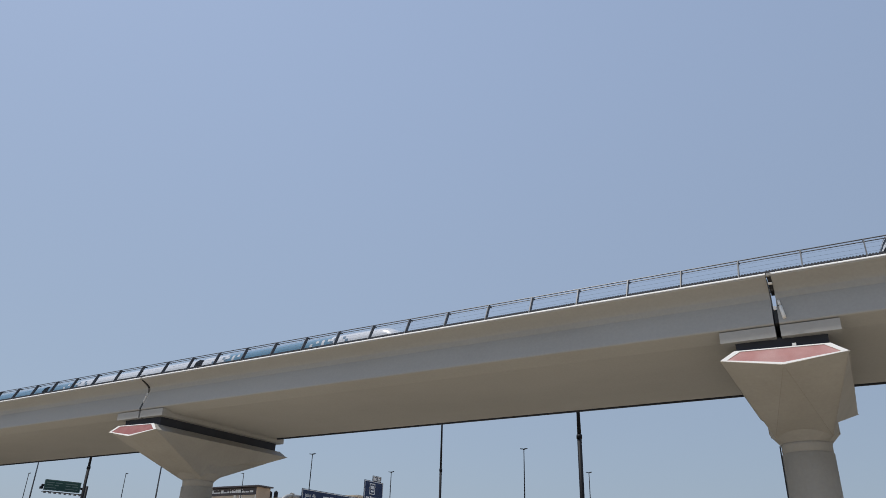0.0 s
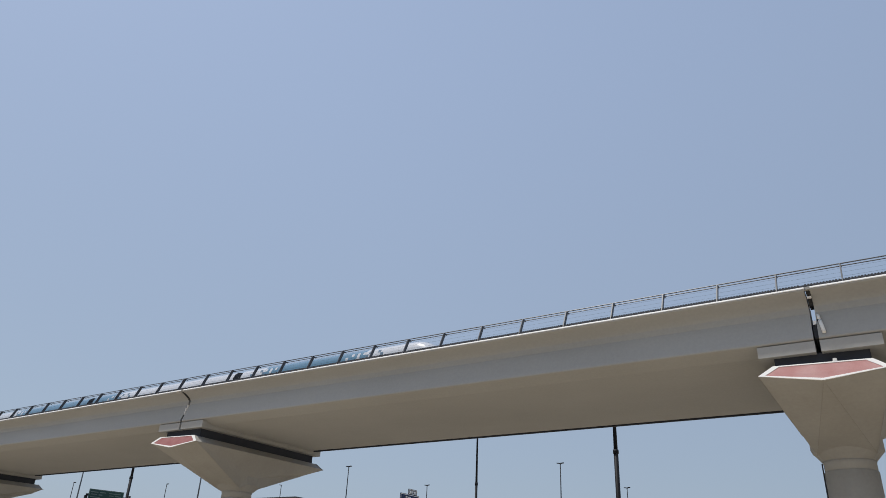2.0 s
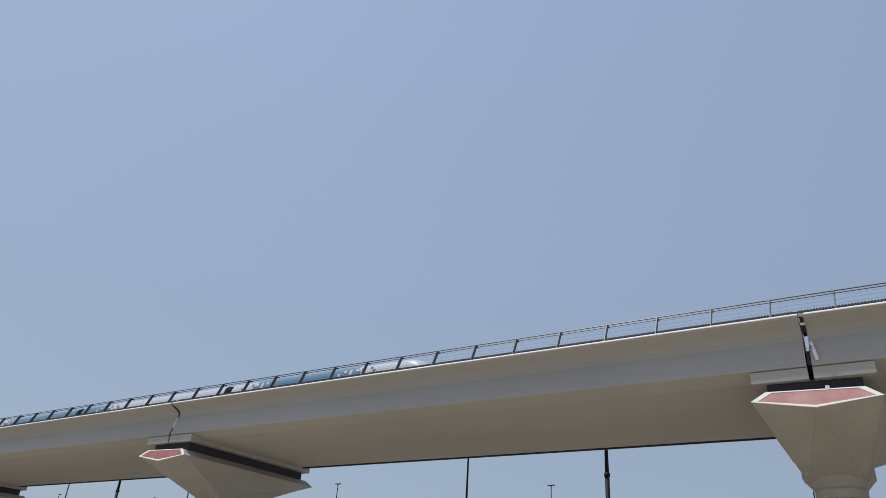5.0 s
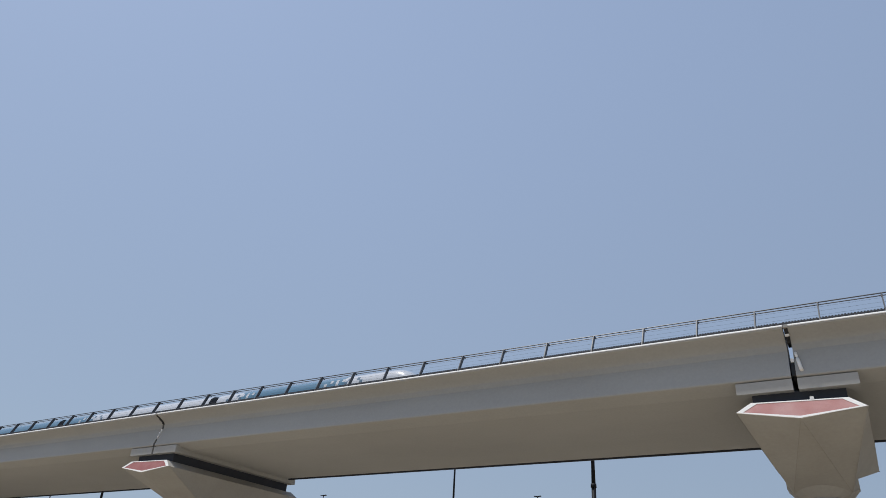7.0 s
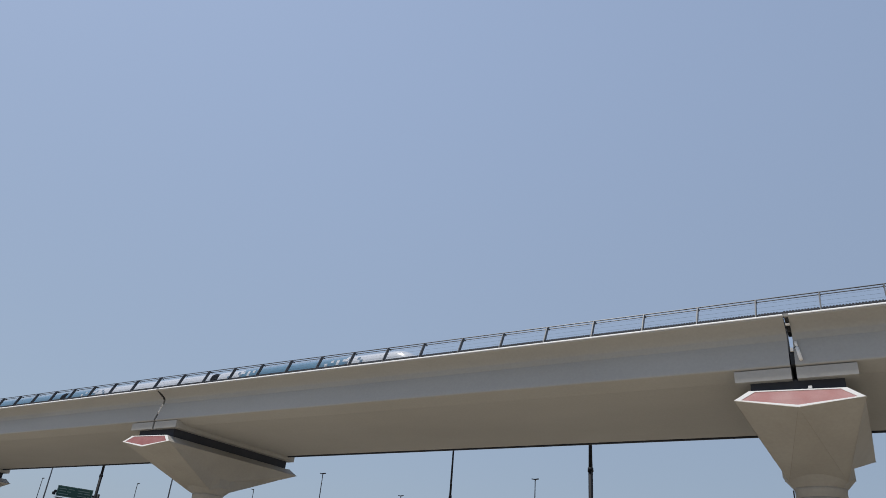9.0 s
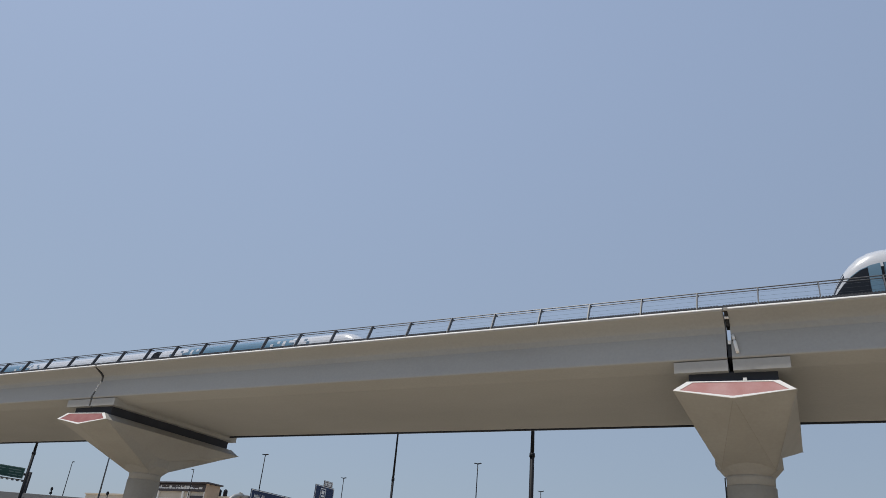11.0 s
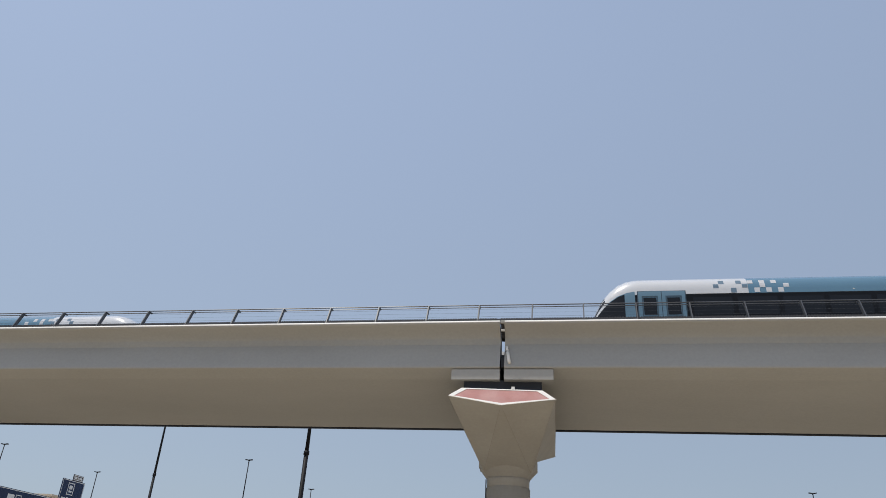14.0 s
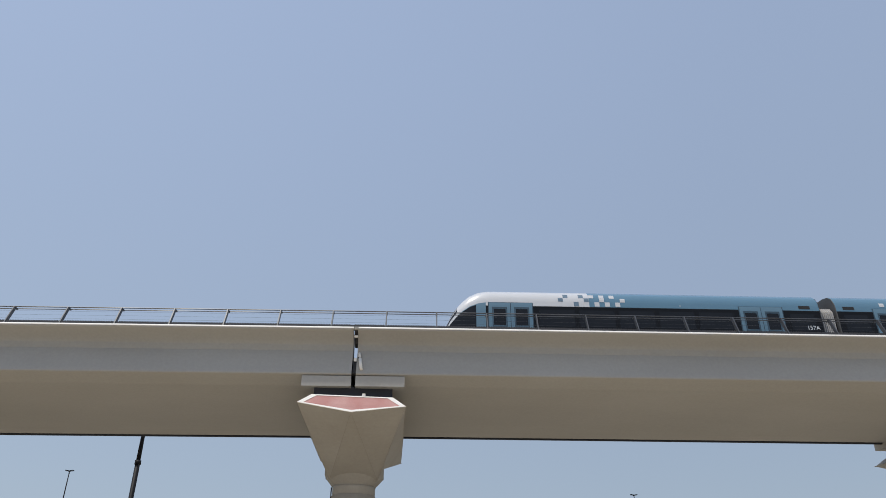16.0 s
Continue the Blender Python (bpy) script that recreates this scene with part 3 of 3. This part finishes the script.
def build_train(x, y, z, lettered, group):
    """A train of five cars, its first nose tip at x."""
    cars = (
        ("A", True, False, (2.98, 13.85), ((0.05, 6.4, True), (6.4, CAR - 0.05, False))),
        ("B", False, False, (2.6, 8.2, 13.9), ((0.05, 3.6, False), (3.6, CAR - 0.05, True))),
        ("C", False, False, (2.4, 8.2, 13.9), ((0.05, 6.0, True), (6.0, CAR - 0.05, False))),
        ("D", False, False, (2.5, 8.2, 13.8), ((0.05, 3.6, False), (3.6, CAR - 0.05, True))),
        ("E", True, True, (2.98, 9.0, 14.3), ((0.05, 5.6, True), (5.6, 14.2, False), (14.2, CAR - 0.05, True))),
    )
    for i, (letter, nose, flip, doors, paint) in enumerate(cars):
        at = x + i * (CAR + GAP)
        build_car(at, y, z, letter if lettered else "", nose, flip, doors, paint, group)
        if i:
            build_bellows(at - GAP, y, z, group)


build_train(0.7, CENTRE - 2.15, 9.58 + EYE, True, "cars of the train on the near track")
build_train(-107.0, CENTRE + 1.45, 9.8 + EYE, False, "cars of the train on the far track")

# ---------------------------------------------------------------- flyover behind the viaduct
def kerb_line(x):
    """How far off the flyover's near parapet runs at x."""
    if x < -92:
        return 40.0
    k = x + 63.5
    return 49.9 + 0.40 * k + 0.002 * k * k


def sweep(outline, xs):
    """An outline of (out, z) carried along the flyover; out counts from its near face."""
    bm = B()
    loops = []
    for x in xs:
        slope = (kerb_line(x + 0.5) - kerb_line(x - 0.5))
        n = Vector((-slope, 1, 0)).normalized()
        p = Vector((x, kerb_line(x), 0))
        loops.append([bm.verts.new(p + n * o + Vector((0, 0, z))) for o, z in outline])
    for p, q in zip(loops, loops[1:]):
        for j in range(len(outline)):
            bm.faces.new((p[j], p[(j + 1) % len(outline)], q[(j + 1) % len(outline)], q[j]))
    bm.faces.new(loops[0][::-1])
    bm.faces.new(loops[-1])
    return bm


XS = [-140, -125, -110, -100, -94] + list(range(-91, 62, 4))
TOP = 5.68 + EYE
flyover = thing("flyover", pose(0, 0, 0), "grey concrete road flyover with solid parapets behind the viaduct", "flyover")
part("deck", sweep([(0.9, TOP - 2.6), (9.1, TOP - 2.6), (9.8, TOP - 1.1), (0.2, TOP - 1.1)], XS), FLYOVER, flyover)
for o in (0.0, 9.65):
    part("parapet", sweep([(o + 0.22, TOP - 1.25), (o + 0.42, TOP - 1.25), (o + 0.3, TOP - 0.02), (o + 0.25, TOP), (o + 0.05, TOP), (o, TOP - 0.02), (o, TOP - 0.85), (o + 0.22, TOP - 0.9)], XS), FLYOVER, flyover)
for x in (-118, -93, -68, -43, -18, 7, 32):
    part("column", box(B(), x - 0.9, x + 0.9, kerb_line(x) + 2.5, kerb_line(x) + 6.5, 0, TOP - 2.6), FLYOVER, flyover, bevel=0.15)


def build_flyover_car(x, out, paint, label):
    y = kerb_line(x) + out
    slope = math.degrees(math.atan(kerb_line(x + 0.5) - kerb_line(x - 0.5)))
    car = thing("car", pose(x, y, TOP - 1.1, 0, 0, slope), label, "car")
    bm = prism(B(), [(-0.9, 0.35), (0.9, 0.35), (0.93, 0.9), (-0.93, 0.9)], -2.3, 2.3)
    part("body", bm, paint, car, bevel=0.12)
    bm = B()
    a = [bm.verts.new(p) for p in ((-1.9, -0.85, 0.88), (1.15, -0.85, 0.88), (1.15, 0.85, 0.88), (-1.9, 0.85, 0.88))]
    b = [bm.verts.new(p) for p in ((-1.6, -0.7, 1.6), (0.35, -0.7, 1.6), (0.35, 0.7, 1.6), (-1.6, 0.7, 1.6))]
    for i in range(4):
        bm.faces.new((a[i], a[(i + 1) % 4], b[(i + 1) % 4], b[i]))
    bm.faces.new(b)
    bm.faces.new(a[::-1])
    part("cabin_glass", bm, GLASS_DARK, car, "dark cabin windows", 0.04)
    part("roof", box(B(), -1.62, 0.37, -0.72, 0.72, 1.59, 1.66), paint, car, bevel=0.025)
    for wx in (-1.45, 1.45):
        for wy in (-0.8, 0.8):
            part("wheel", rod(B(), (wx, wy - 0.12, 0.33), (wx, wy + 0.12, 0.33), 0.33, sides=16), TYRE, car, "black tyre")
    return car


build_flyover_car(-58.6, 2.4, CAR_WHITE, "white car on the flyover behind the parapet")
build_flyover_car(-35.6, 3.3, CAR_WHITE, "white car on the road behind the parapet")


def build_flyover_sign(u, discs):
    x = min((abs(kerb_line(v * 0.5) * u - v * 0.5), v * 0.5) for v in range(-220, 40))[1]
    y = kerb_line(x) + 0.8
    sign = thing("road_sign", pose(u * y, y, TOP - 1.1), "small dark road sign seen from behind on a thin post", "road sign", "signs on the flyover")
    part("post", rod(B(), (0, 0, 0), (0, 0, 1.85 if discs > 1 else 1.7), 0.04), POLE_DARK, sign)
    part("disc", rod(B(), (0.0, -0.06, 1.75), (0.0, -0.03, 1.75), 0.19, sides=20), POLE_DARK, sign, "round sign plate")
    if discs > 1:
        part("plate", box(B(), -0.2, 0.2, -0.06, -0.03, 1.28, 1.5), POLE_DARK, sign, "rectangular sign plate")
    return sign


for u, discs in ((-1.934, 1), (-1.61, 2), (-1.407, 2), (-1.24, 1)):
    build_flyover_sign(u, discs)


# ---------------------------------------------------------------- lamps and poles
def build_street_lamp(u, distance, top, r, collar, mat, heads, label, category="street lamp"):
    """A pole in the direction u (x over y) with its head at the height top above the eye."""
    lamp = thing("street_lamp", pose(u * distance, distance, 0), label, category, "street lamps")
    h = top + EYE
    c = collar * distance + EYE if collar else 0.45 * h
    part("lower_pole", rod(B(), (0, 0, 0), (0, 0, c), r * 1.2, r * 1.15, 12), mat, lamp)
    part("collar", rod(B(), (0, 0, c - 0.1), (0, 0, c + 0.12), r * 1.5, r * 1.4, 12), mat, lamp)
    part("upper_pole", rod(B(), (0, 0, c), (0, 0, h), r * 1.05, r * 0.65, 12), mat, lamp)
    for side in heads:
        arm = rod(B(), (0, 0, h - 0.06), (side * 0.1, 0, h + 0.02), 0.03, sides=6)
        part("arm", arm, mat, lamp)
        head = box(B(), -0.17, 0.17, -0.1, 0.1, -0.03, 0.05)
        for v in head.verts:
            v.co.z += 0.12 * v.co.x * (1 if side > 0 else -1)
            v.co.x += side * 0.2
            v.co.z += h + 0.05
        part("luminaire", head, mat, lamp, "flat lamp head", 0.03)
    return lamp


for u, v, heads in ((0.2877, 0.1562, (-1, 1)), (-1.7218, 0.1978, (1,)), (-1.3706, 0.1822, (1,)), (-1.0311, 0.1687, (-1,)), (-0.8705, 0.1945, (-1, 1)), (-0.7, 0.157, (-1, 1)), (-0.464, 0.1797, (-1, 1)), (-0.365, 0.1422, (-1, 1))):
    build_street_lamp(u, 12.5 / v, 12.5, 0.068, 0, POLE_DARK, heads, "slender dark street lamp with flat head")
for u, far, top, r, collar in ((-1.501, 41, 11.4, 0.11, 0.2007), (-0.3783, 41, 11.4, 0.115, 0.192), (-0.607, 55, 15.5, 0.09, 0.1562), (-2.085, 39.6, 11, 0.085, 0), (-2.068, 64, 20, 0.07, 0)):
    build_street_lamp(u, far, top, r, collar, POLE_DARK, (-1, 1), "tall black street lamp with a stepped collar")
for u, top in ((-1.694, 12.2), (-1.264, 13.0)):
    x = min((abs(kerb_line(v * 0.25) * u - v * 0.25), v * 0.25) for v in range(-440, 0))[1]
    y = kerb_line(x) + 0.45
    build_street_lamp(u, y, top, 0.08, 0, POLE_GREY, (1,), "grey street lamp standing behind the flyover parapet")

cctv = thing("traffic_camera", pose(-1.489 * 41, 41.0, 4.3 + EYE), "dark traffic camera housing strapped to a lamp pole", "camera")
part("bracket", rod(B(), (-0.5, 0, 0.2), (0.2, 0, 0.2), 0.04), POLE_DARK, cctv)
part("housing", box(B(), -0.02, 0.2, -0.12, 0.12, 0.0, 0.24), POLE_DARK, cctv, bevel=0.03)
part("lower_housing", box(B(), 0.0, 0.16, -0.1, 0.1, -0.35, -0.06), POLE_DARK, cctv, bevel=0.03)

# a lamp close by, whose head alone reaches into the view
near_lamp = thing("street_lamp", pose(-19.0, 2.6, 0), "dark street lamp with a rounded head near the camera", "street lamp")
part("pole", rod(B(), (0, 0, 0), (0, 0, 10.2), 0.11, 0.06, 12), POLE_DARK, near_lamp)
part("arm", rod(B(), (0, 0, 10.1), (3.75, 1.71, 10.5), 0.05, 0.04, 10), POLE_DARK, near_lamp)
bm = lathe(B(), [(0.05, -0.45), (0.1, -0.42), (0.13, -0.3), (0.13, -0.06), (0.1, 0.04), (0.04, 0.08)], 20)
bm.transform(pose(4.02, 1.84, 10.36, 0, 82, 25))
part("luminaire", bm, POLE_DARK, near_lamp, "rounded dark lamp head")


# ---------------------------------------------------------------- road signs
def lettering(text, size, m, parent, mat):
    curve = bpy.data.curves.new("lettering", "FONT")
    curve.body, curve.size, curve.extrude = text, size, 0.004
    tmp = bpy.data.objects.new("lettering", curve)
    me = bpy.data.meshes.new_from_object(tmp)
    bpy.data.objects.remove(tmp)
    me.materials.append(mat)
    ob = new("lettering", me)
    ob.parent = parent
    ob.matrix_local = m
    return ob


def sign_plate(parent, name, y0, y1, z0, z1, mat, label, line=None):
    """A sheet facing +x with a white edge line and a folded rim."""
    plate = part(name, box(B(), -0.06, 0.0, y0, y1, z0, z1), mat, parent, label, 0.01)
    bm = B()
    for a, b, c, d in ((y0 + 0.04, y1 - 0.04, z0 + 0.04, z0 + 0.09), (y0 + 0.04, y1 - 0.04, z1 - 0.09, z1 - 0.04), (y0 + 0.04, y0 + 0.09, z0 + 0.092, z1 - 0.092), (y1 - 0.09, y1 - 0.04, z0 + 0.092, z1 - 0.092)):
        box(bm, -0.002, 0.006, a, b, c, d)
    part("edge_line", bm, line or SIGN_WHITE, plate, "pale edge line")
    return plate


def bars(plate, rows, mat=None):
    """Writing too small to read: rows of (y, z, length, height)."""
    mat = mat or SIGN_WHITE
    bm = B()
    for y, z, length, h in rows:
        box(bm, -0.002, 0.006, y, y + length, z, z + h)
    tagged(part("writing", bm, mat, plate, "white writing"), kind="stuff")


def flat(y, z):
    return pose(0.003, y, z, 90, 0, 90)


gantry = thing("sign_gantry", pose(-40.75, 0, EYE), "blue motorway direction signs on a curved grey pipe gantry", "road sign")
big = sign_plate(gantry, "direction_sign", 46.0, 54.0, 4.5, 6.38, SIGN_BLUE, "blue direction sign with white writing")
lettering("Jabal Ali", 0.4, flat(46.4, 5.78), big, SIGN_WHITE)
lettering("Abu Dhabi", 0.4, flat(46.4, 5.22), big, SIGN_WHITE)
lettering("(South)", 0.32, flat(50.35, 5.2), big, SIGN_WHITE)
bars(big, [(50.5, 5.82, 0.35, 0.1), (50.9, 5.76, 0.25, 0.2), (51.2, 5.82, 0.15, 0.1), (52.05, 5.82, 0.5, 0.1), (52.2, 5.95, 0.2, 0.06), (52.65, 5.78, 0.2, 0.2), (52.95, 5.82, 0.5, 0.1), (52.3, 5.25, 0.45, 0.1), (52.4, 5.14, 0.2, 0.06), (52.85, 5.25, 0.5, 0.12), (53.0, 5.42, 0.15, 0.06)])
part("pictogram", box(B(), -0.002, 0.007, 48.65, 49.35, 5.15, 6.0), SIGN_WHITE, big, "white pictogram plate")
part("pictogram_mark", box(B(), 0.0, 0.011, 48.8, 49.2, 5.25, 5.5), BLACK, big, "black mark")
bm = B()
for a, b, c, d in ((49.5, 50.1, 5.1, 5.16), (49.5, 50.1, 5.98, 6.04), (49.5, 49.56, 5.162, 5.978), (50.04, 50.1, 5.162, 5.978), (49.76, 49.86, 5.3, 5.85)):
    box(bm, -0.002, 0.007, a, b, c, d)
part("pictogram_frame", bm, SIGN_WHITE, big, "white pictogram outline")
for k, y in enumerate((46.25, 48.25, 50.2, 52.2)):
    bm = B()
    box(bm, -0.002, 0.007, y + 0.24, y + 0.34, 4.78, 5.05)
    tri = [[bm.verts.new((x, yy, z)) for yy, z in ((y + 0.05, 4.85), (y + 0.29, 4.6), (y + 0.53, 4.85), (y + 0.29, 4.73))] for x in (-0.002, 0.007)]
    bm.faces.new(tri[0])
    bm.faces.new(tri[1][::-1])
    for i in range(4):
        bm.faces.new((tri[0][i], tri[0][(i + 1) % 4], tri[1][(i + 1) % 4], tri[1][i]))
    part("arrow", bm, SIGN_WHITE, big, "white downward arrow")
    bm = B()
    for i in range(20):
        a0, a1 = 2 * math.pi * i / 20, 2 * math.pi * (i + 1) / 20
        q = [bm.verts.new((0.007, y + 0.85 + r * math.cos(a), 4.8 + r * math.sin(a))) for r, a in ((0.13, a0), (0.22, a0), (0.22, a1), (0.13, a1))]
        bm.faces.new(q)
    part("route_ring", bm, SIGN_WHITE, big, "white route ring")
side_sign = sign_plate(gantry, "exit_sign", 54.15, 57.0, 4.5, 8.02, SIGN_BLUE, "tall blue exit sign with white writing")
bars(side_sign, [(54.45, 6.5, 0.5, 0.12), (55.05, 6.45, 0.3, 0.22), (55.45, 6.5, 0.7, 0.12), (54.4, 5.95, 0.6, 0.12), (55.1, 5.9, 0.35, 0.22), (55.55, 5.95, 0.6, 0.12), (54.4, 5.4, 0.3, 0.22), (54.8, 5.4, 0.8, 0.16), (55.7, 5.4, 0.35, 0.2), (54.4, 4.9, 0.3, 0.22), (54.8, 4.9, 0.95, 0.16), (55.85, 4.9, 0.3, 0.2)])
bm = B()
for a, b, c, d in ((54.95, 55.75, 6.85, 6.92), (54.95, 55.75, 7.72, 7.79), (54.95, 55.02, 6.922, 7.718), (55.68, 55.75, 6.922, 7.718), (55.15, 55.55, 7.05, 7.2), (55.15, 55.55, 7.3, 7.6)):
    box(bm, -0.002, 0.007, a, b, c, d)
part("pictogram_frame", bm, SIGN_WHITE, side_sign, "white pictogram outline")
tab = sign_plate(gantry, "exit_number", 55.35, 56.65, 8.03, 8.5, BAND_DARK, "small dark exit plate")
bars(tab, [(55.5, 8.17, 0.3, 0.18), (55.9, 8.15, 0.1, 0.22), (56.1, 8.17, 0.35, 0.18)])
path = [(-0.32, 43.7, -EYE), (-0.32, 43.7, 4.2)]
path += [(-0.32, 43.7 + 1.5 * (1 - math.cos(a)), 4.2 + 1.5 * math.sin(a)) for a in (math.pi / 2 * i / 8 for i in range(1, 9))]
path += [(-0.32, 59.0, 5.7)]
part("pipe", tube(B(), path, 0.16), POLE_GREY_LIGHT, gantry, "pale grey curved steel pipe")
part("flange", rod(B(), (-0.32, 45.15, 5.7), (-0.32, 45.3, 5.7), 0.25, sides=16), POLE_GREY_LIGHT, gantry)
for y in (47.5, 52.5, 55.4):
    part("bracket", box(B(), -0.32, -0.055, y - 0.06, y + 0.06, 4.8, 6.2 if y < 54 else 7.6), POLE_GREY_LIGHT, gantry)
part("post", rod(B(), (-0.32, 58.8, -EYE), (-0.32, 58.8, 5.7), 0.2, sides=16), POLE_GREY_LIGHT, gantry)

green = thing("sign_gantry", pose(-95.5, 60.35, 9.9 + EYE, 0, 0, -14), "green overhead road sign with a row of lamps below", "road sign")
g = sign_plate(green, "direction_sign", -2.2, 2.42, -0.58, 0.76, SIGN_GREEN, "green direction sign with white writing", SIGN_FAINT)
bars(g, [(-2.0, 0.35, 1.0, 0.1), (-0.8, 0.36, 0.8, 0.1), (0.4, 0.35, 1.6, 0.1), (-1.9, 0.05, 0.8, 0.1), (-0.9, 0.02, 0.5, 0.12), (0.5, 0.05, 0.6, 0.1), (1.3, 0.05, 0.8, 0.1), (-2.0, -0.3, 1.3, 0.1), (0.5, -0.3, 1.2, 0.1), (1.8, -0.3, 0.3, 0.1)], SIGN_FAINT)
part("walkway", box(B(), -0.1, 0.7, -2.35, 2.6, -0.82, -0.76), POLE_DARK, green, "dark service walkway")
for i in range(8):
    y = -2.15 + 0.64 * i
    part("sign_lamp", box(B(), 0.5, 0.72, y - 0.14, y + 0.14, -1.02, -0.86), POLE_GREY, green, "grey sign lamp", 0.02)
part("lamp", box(B(), -0.1, 0.3, -2.7, -2.38, -0.5, -0.15), POLE_DARK, green, bevel=0.03)
part("beam", rod(B(), (-0.25, -2.45, 0), (-0.25, 3.4, 0), 0.15, sides=12), POLE_DARK, green)
part("column", rod(B(), (-0.25, 3.3, -9.9 - EYE), (-0.25, 3.3, 0.4), 0.2, sides=12), POLE_DARK, green)

# ---------------------------------------------------------------- far buildings
clinic = thing("clinic_building", pose(0, 110, 0), "cream and tan clinic building with a dark sign band", "building")
L, R = -127.0, -108.8
part("wall", box(B(), L, R - 0.5, 0.6, 3.3, 0, 15.9 + EYE), WALL_CREAM, clinic)
part("tan_wall", box(B(), R - 0.5, R, 0, 3.4, 0, 15.9 + EYE), WALL_BROWN, clinic, "tan end wall")
part("cornice", box(B(), L - 0.5, R + 0.5, -0.6, 3.7, 15.95 + EYE, 16.2 + EYE), BAND_DARK, clinic, "dark flat cornice", 0.05)
band = part("sign_band", box(B(), L, R - 0.6, 0.25, 0.7, 14.5 + EYE, 15.85 + EYE), BAND_DARK, clinic, "dark sign band")
bm = B()
rng = random.Random(5)
x = L + 1.0
while x < R - 1.8:
    w = rng.uniform(0.3, 0.9)
    box(bm, x, x + w, 0.2, 0.26, 14.95 + EYE, 14.95 + EYE + rng.choice((0.22, 0.35, 0.6)))
    if rng.random() < 0.5:
        box(bm, x + 0.1, x + 0.25, 0.2, 0.26, 15.5 + EYE, 15.6 + EYE)
    x += w + rng.uniform(0.06, 0.22)
tagged(part("writing", bm, SIGN_WHITE, band, "white sign writing"), kind="stuff")
for a, b in ((-121.7, -119.5), (-118.9, -116.0)):
    win = part("window", box(B(), a, b, 0.5, 0.64, 11.9 + EYE, 13.1 + EYE), GLASS_DARK, clinic, "dark window strip")
    part("window_frame", box(B(), a - 0.12, b + 0.12, 0.52, 0.62, 11.8 + EYE, 13.2 + EYE), LIP_WHITE, win)
logo = part("logo_panel", box(B(), -113.4, -110.1, 0.4, 0.64, 10.4 + EYE, 13.7 + EYE), BAND_DARK, clinic, "dark square sign panel")
bm = B()
for a, b, z0, z1 in ((-113.05, -112.80, 12.2, 13.0), (-112.45, -112.20, 12.2, 13.0), (-112.80, -112.45, 12.55, 12.75), (-111.95, -111.35, 12.2, 12.35), (-111.95, -111.35, 12.53, 12.68), (-111.95, -111.35, 12.86, 13.0), (-111.10, -110.50, 12.2, 13.0), (-112.95, -110.75, 11.2, 11.5)):
    box(bm, a, b, 0.36, 0.42, z0 + EYE, z1 + EYE)
part("logo_bars", bm, SIGN_WHITE, logo, "white shapes")
for x in (-127, -122.6, -115.7, -114.1, -109.85):
    part("pilaster", box(B(), x, x + 0.5, 0.3, 0.62, 0, 14.5 + EYE), LIP_WHITE, clinic, "pale pilaster")

annex = thing("low_building", pose(0, 115, 0), "low cream building with rooftop water tanks", "building")
part("wall", box(B(), R - 6, -88.0, 0, 10, 0, 14.0 + EYE), WALL_CREAM, annex)
part("parapet", box(B(), R - 6.2, -87.8, -0.2, 10.2, 14.0 + EYE, 14.3 + EYE), WALL_CREAM, annex)
part("window", box(B(), -110.6, -104.4, -0.08, 0.1, 11.5 + EYE, 12.4 + EYE), GLASS_DARK, annex, "dark window strip")
for x in (-112.2, -110.6):
    tank = thing("water_tank", pose(x, 117, 13.98 + EYE), "dark cylindrical rooftop water tank", "tank", "rooftop tanks")
    part("drum", lathe(B(), [(0.42, 0), (0.42, 1.65), (0.34, 1.78), (0.12, 1.86)], 20), POLE_DARK, tank)
    part("lid", rod(B(), (0, 0, 1.84), (0, 0, 1.95), 0.16, sides=12), POLE_DARK, tank)
low = thing("low_building", pose(-140.0, 112, 0), "pale cream building block behind the flyover", "building")
part("wall", box(B(), -6, 12.5, 0, 12, 0, 13.6 + EYE), WALL_CREAM, low)
part("parapet", box(B(), -6.2, 12.7, -0.2, 12.2, 13.6 + EYE, 13.9 + EYE), WALL_CREAM, low)
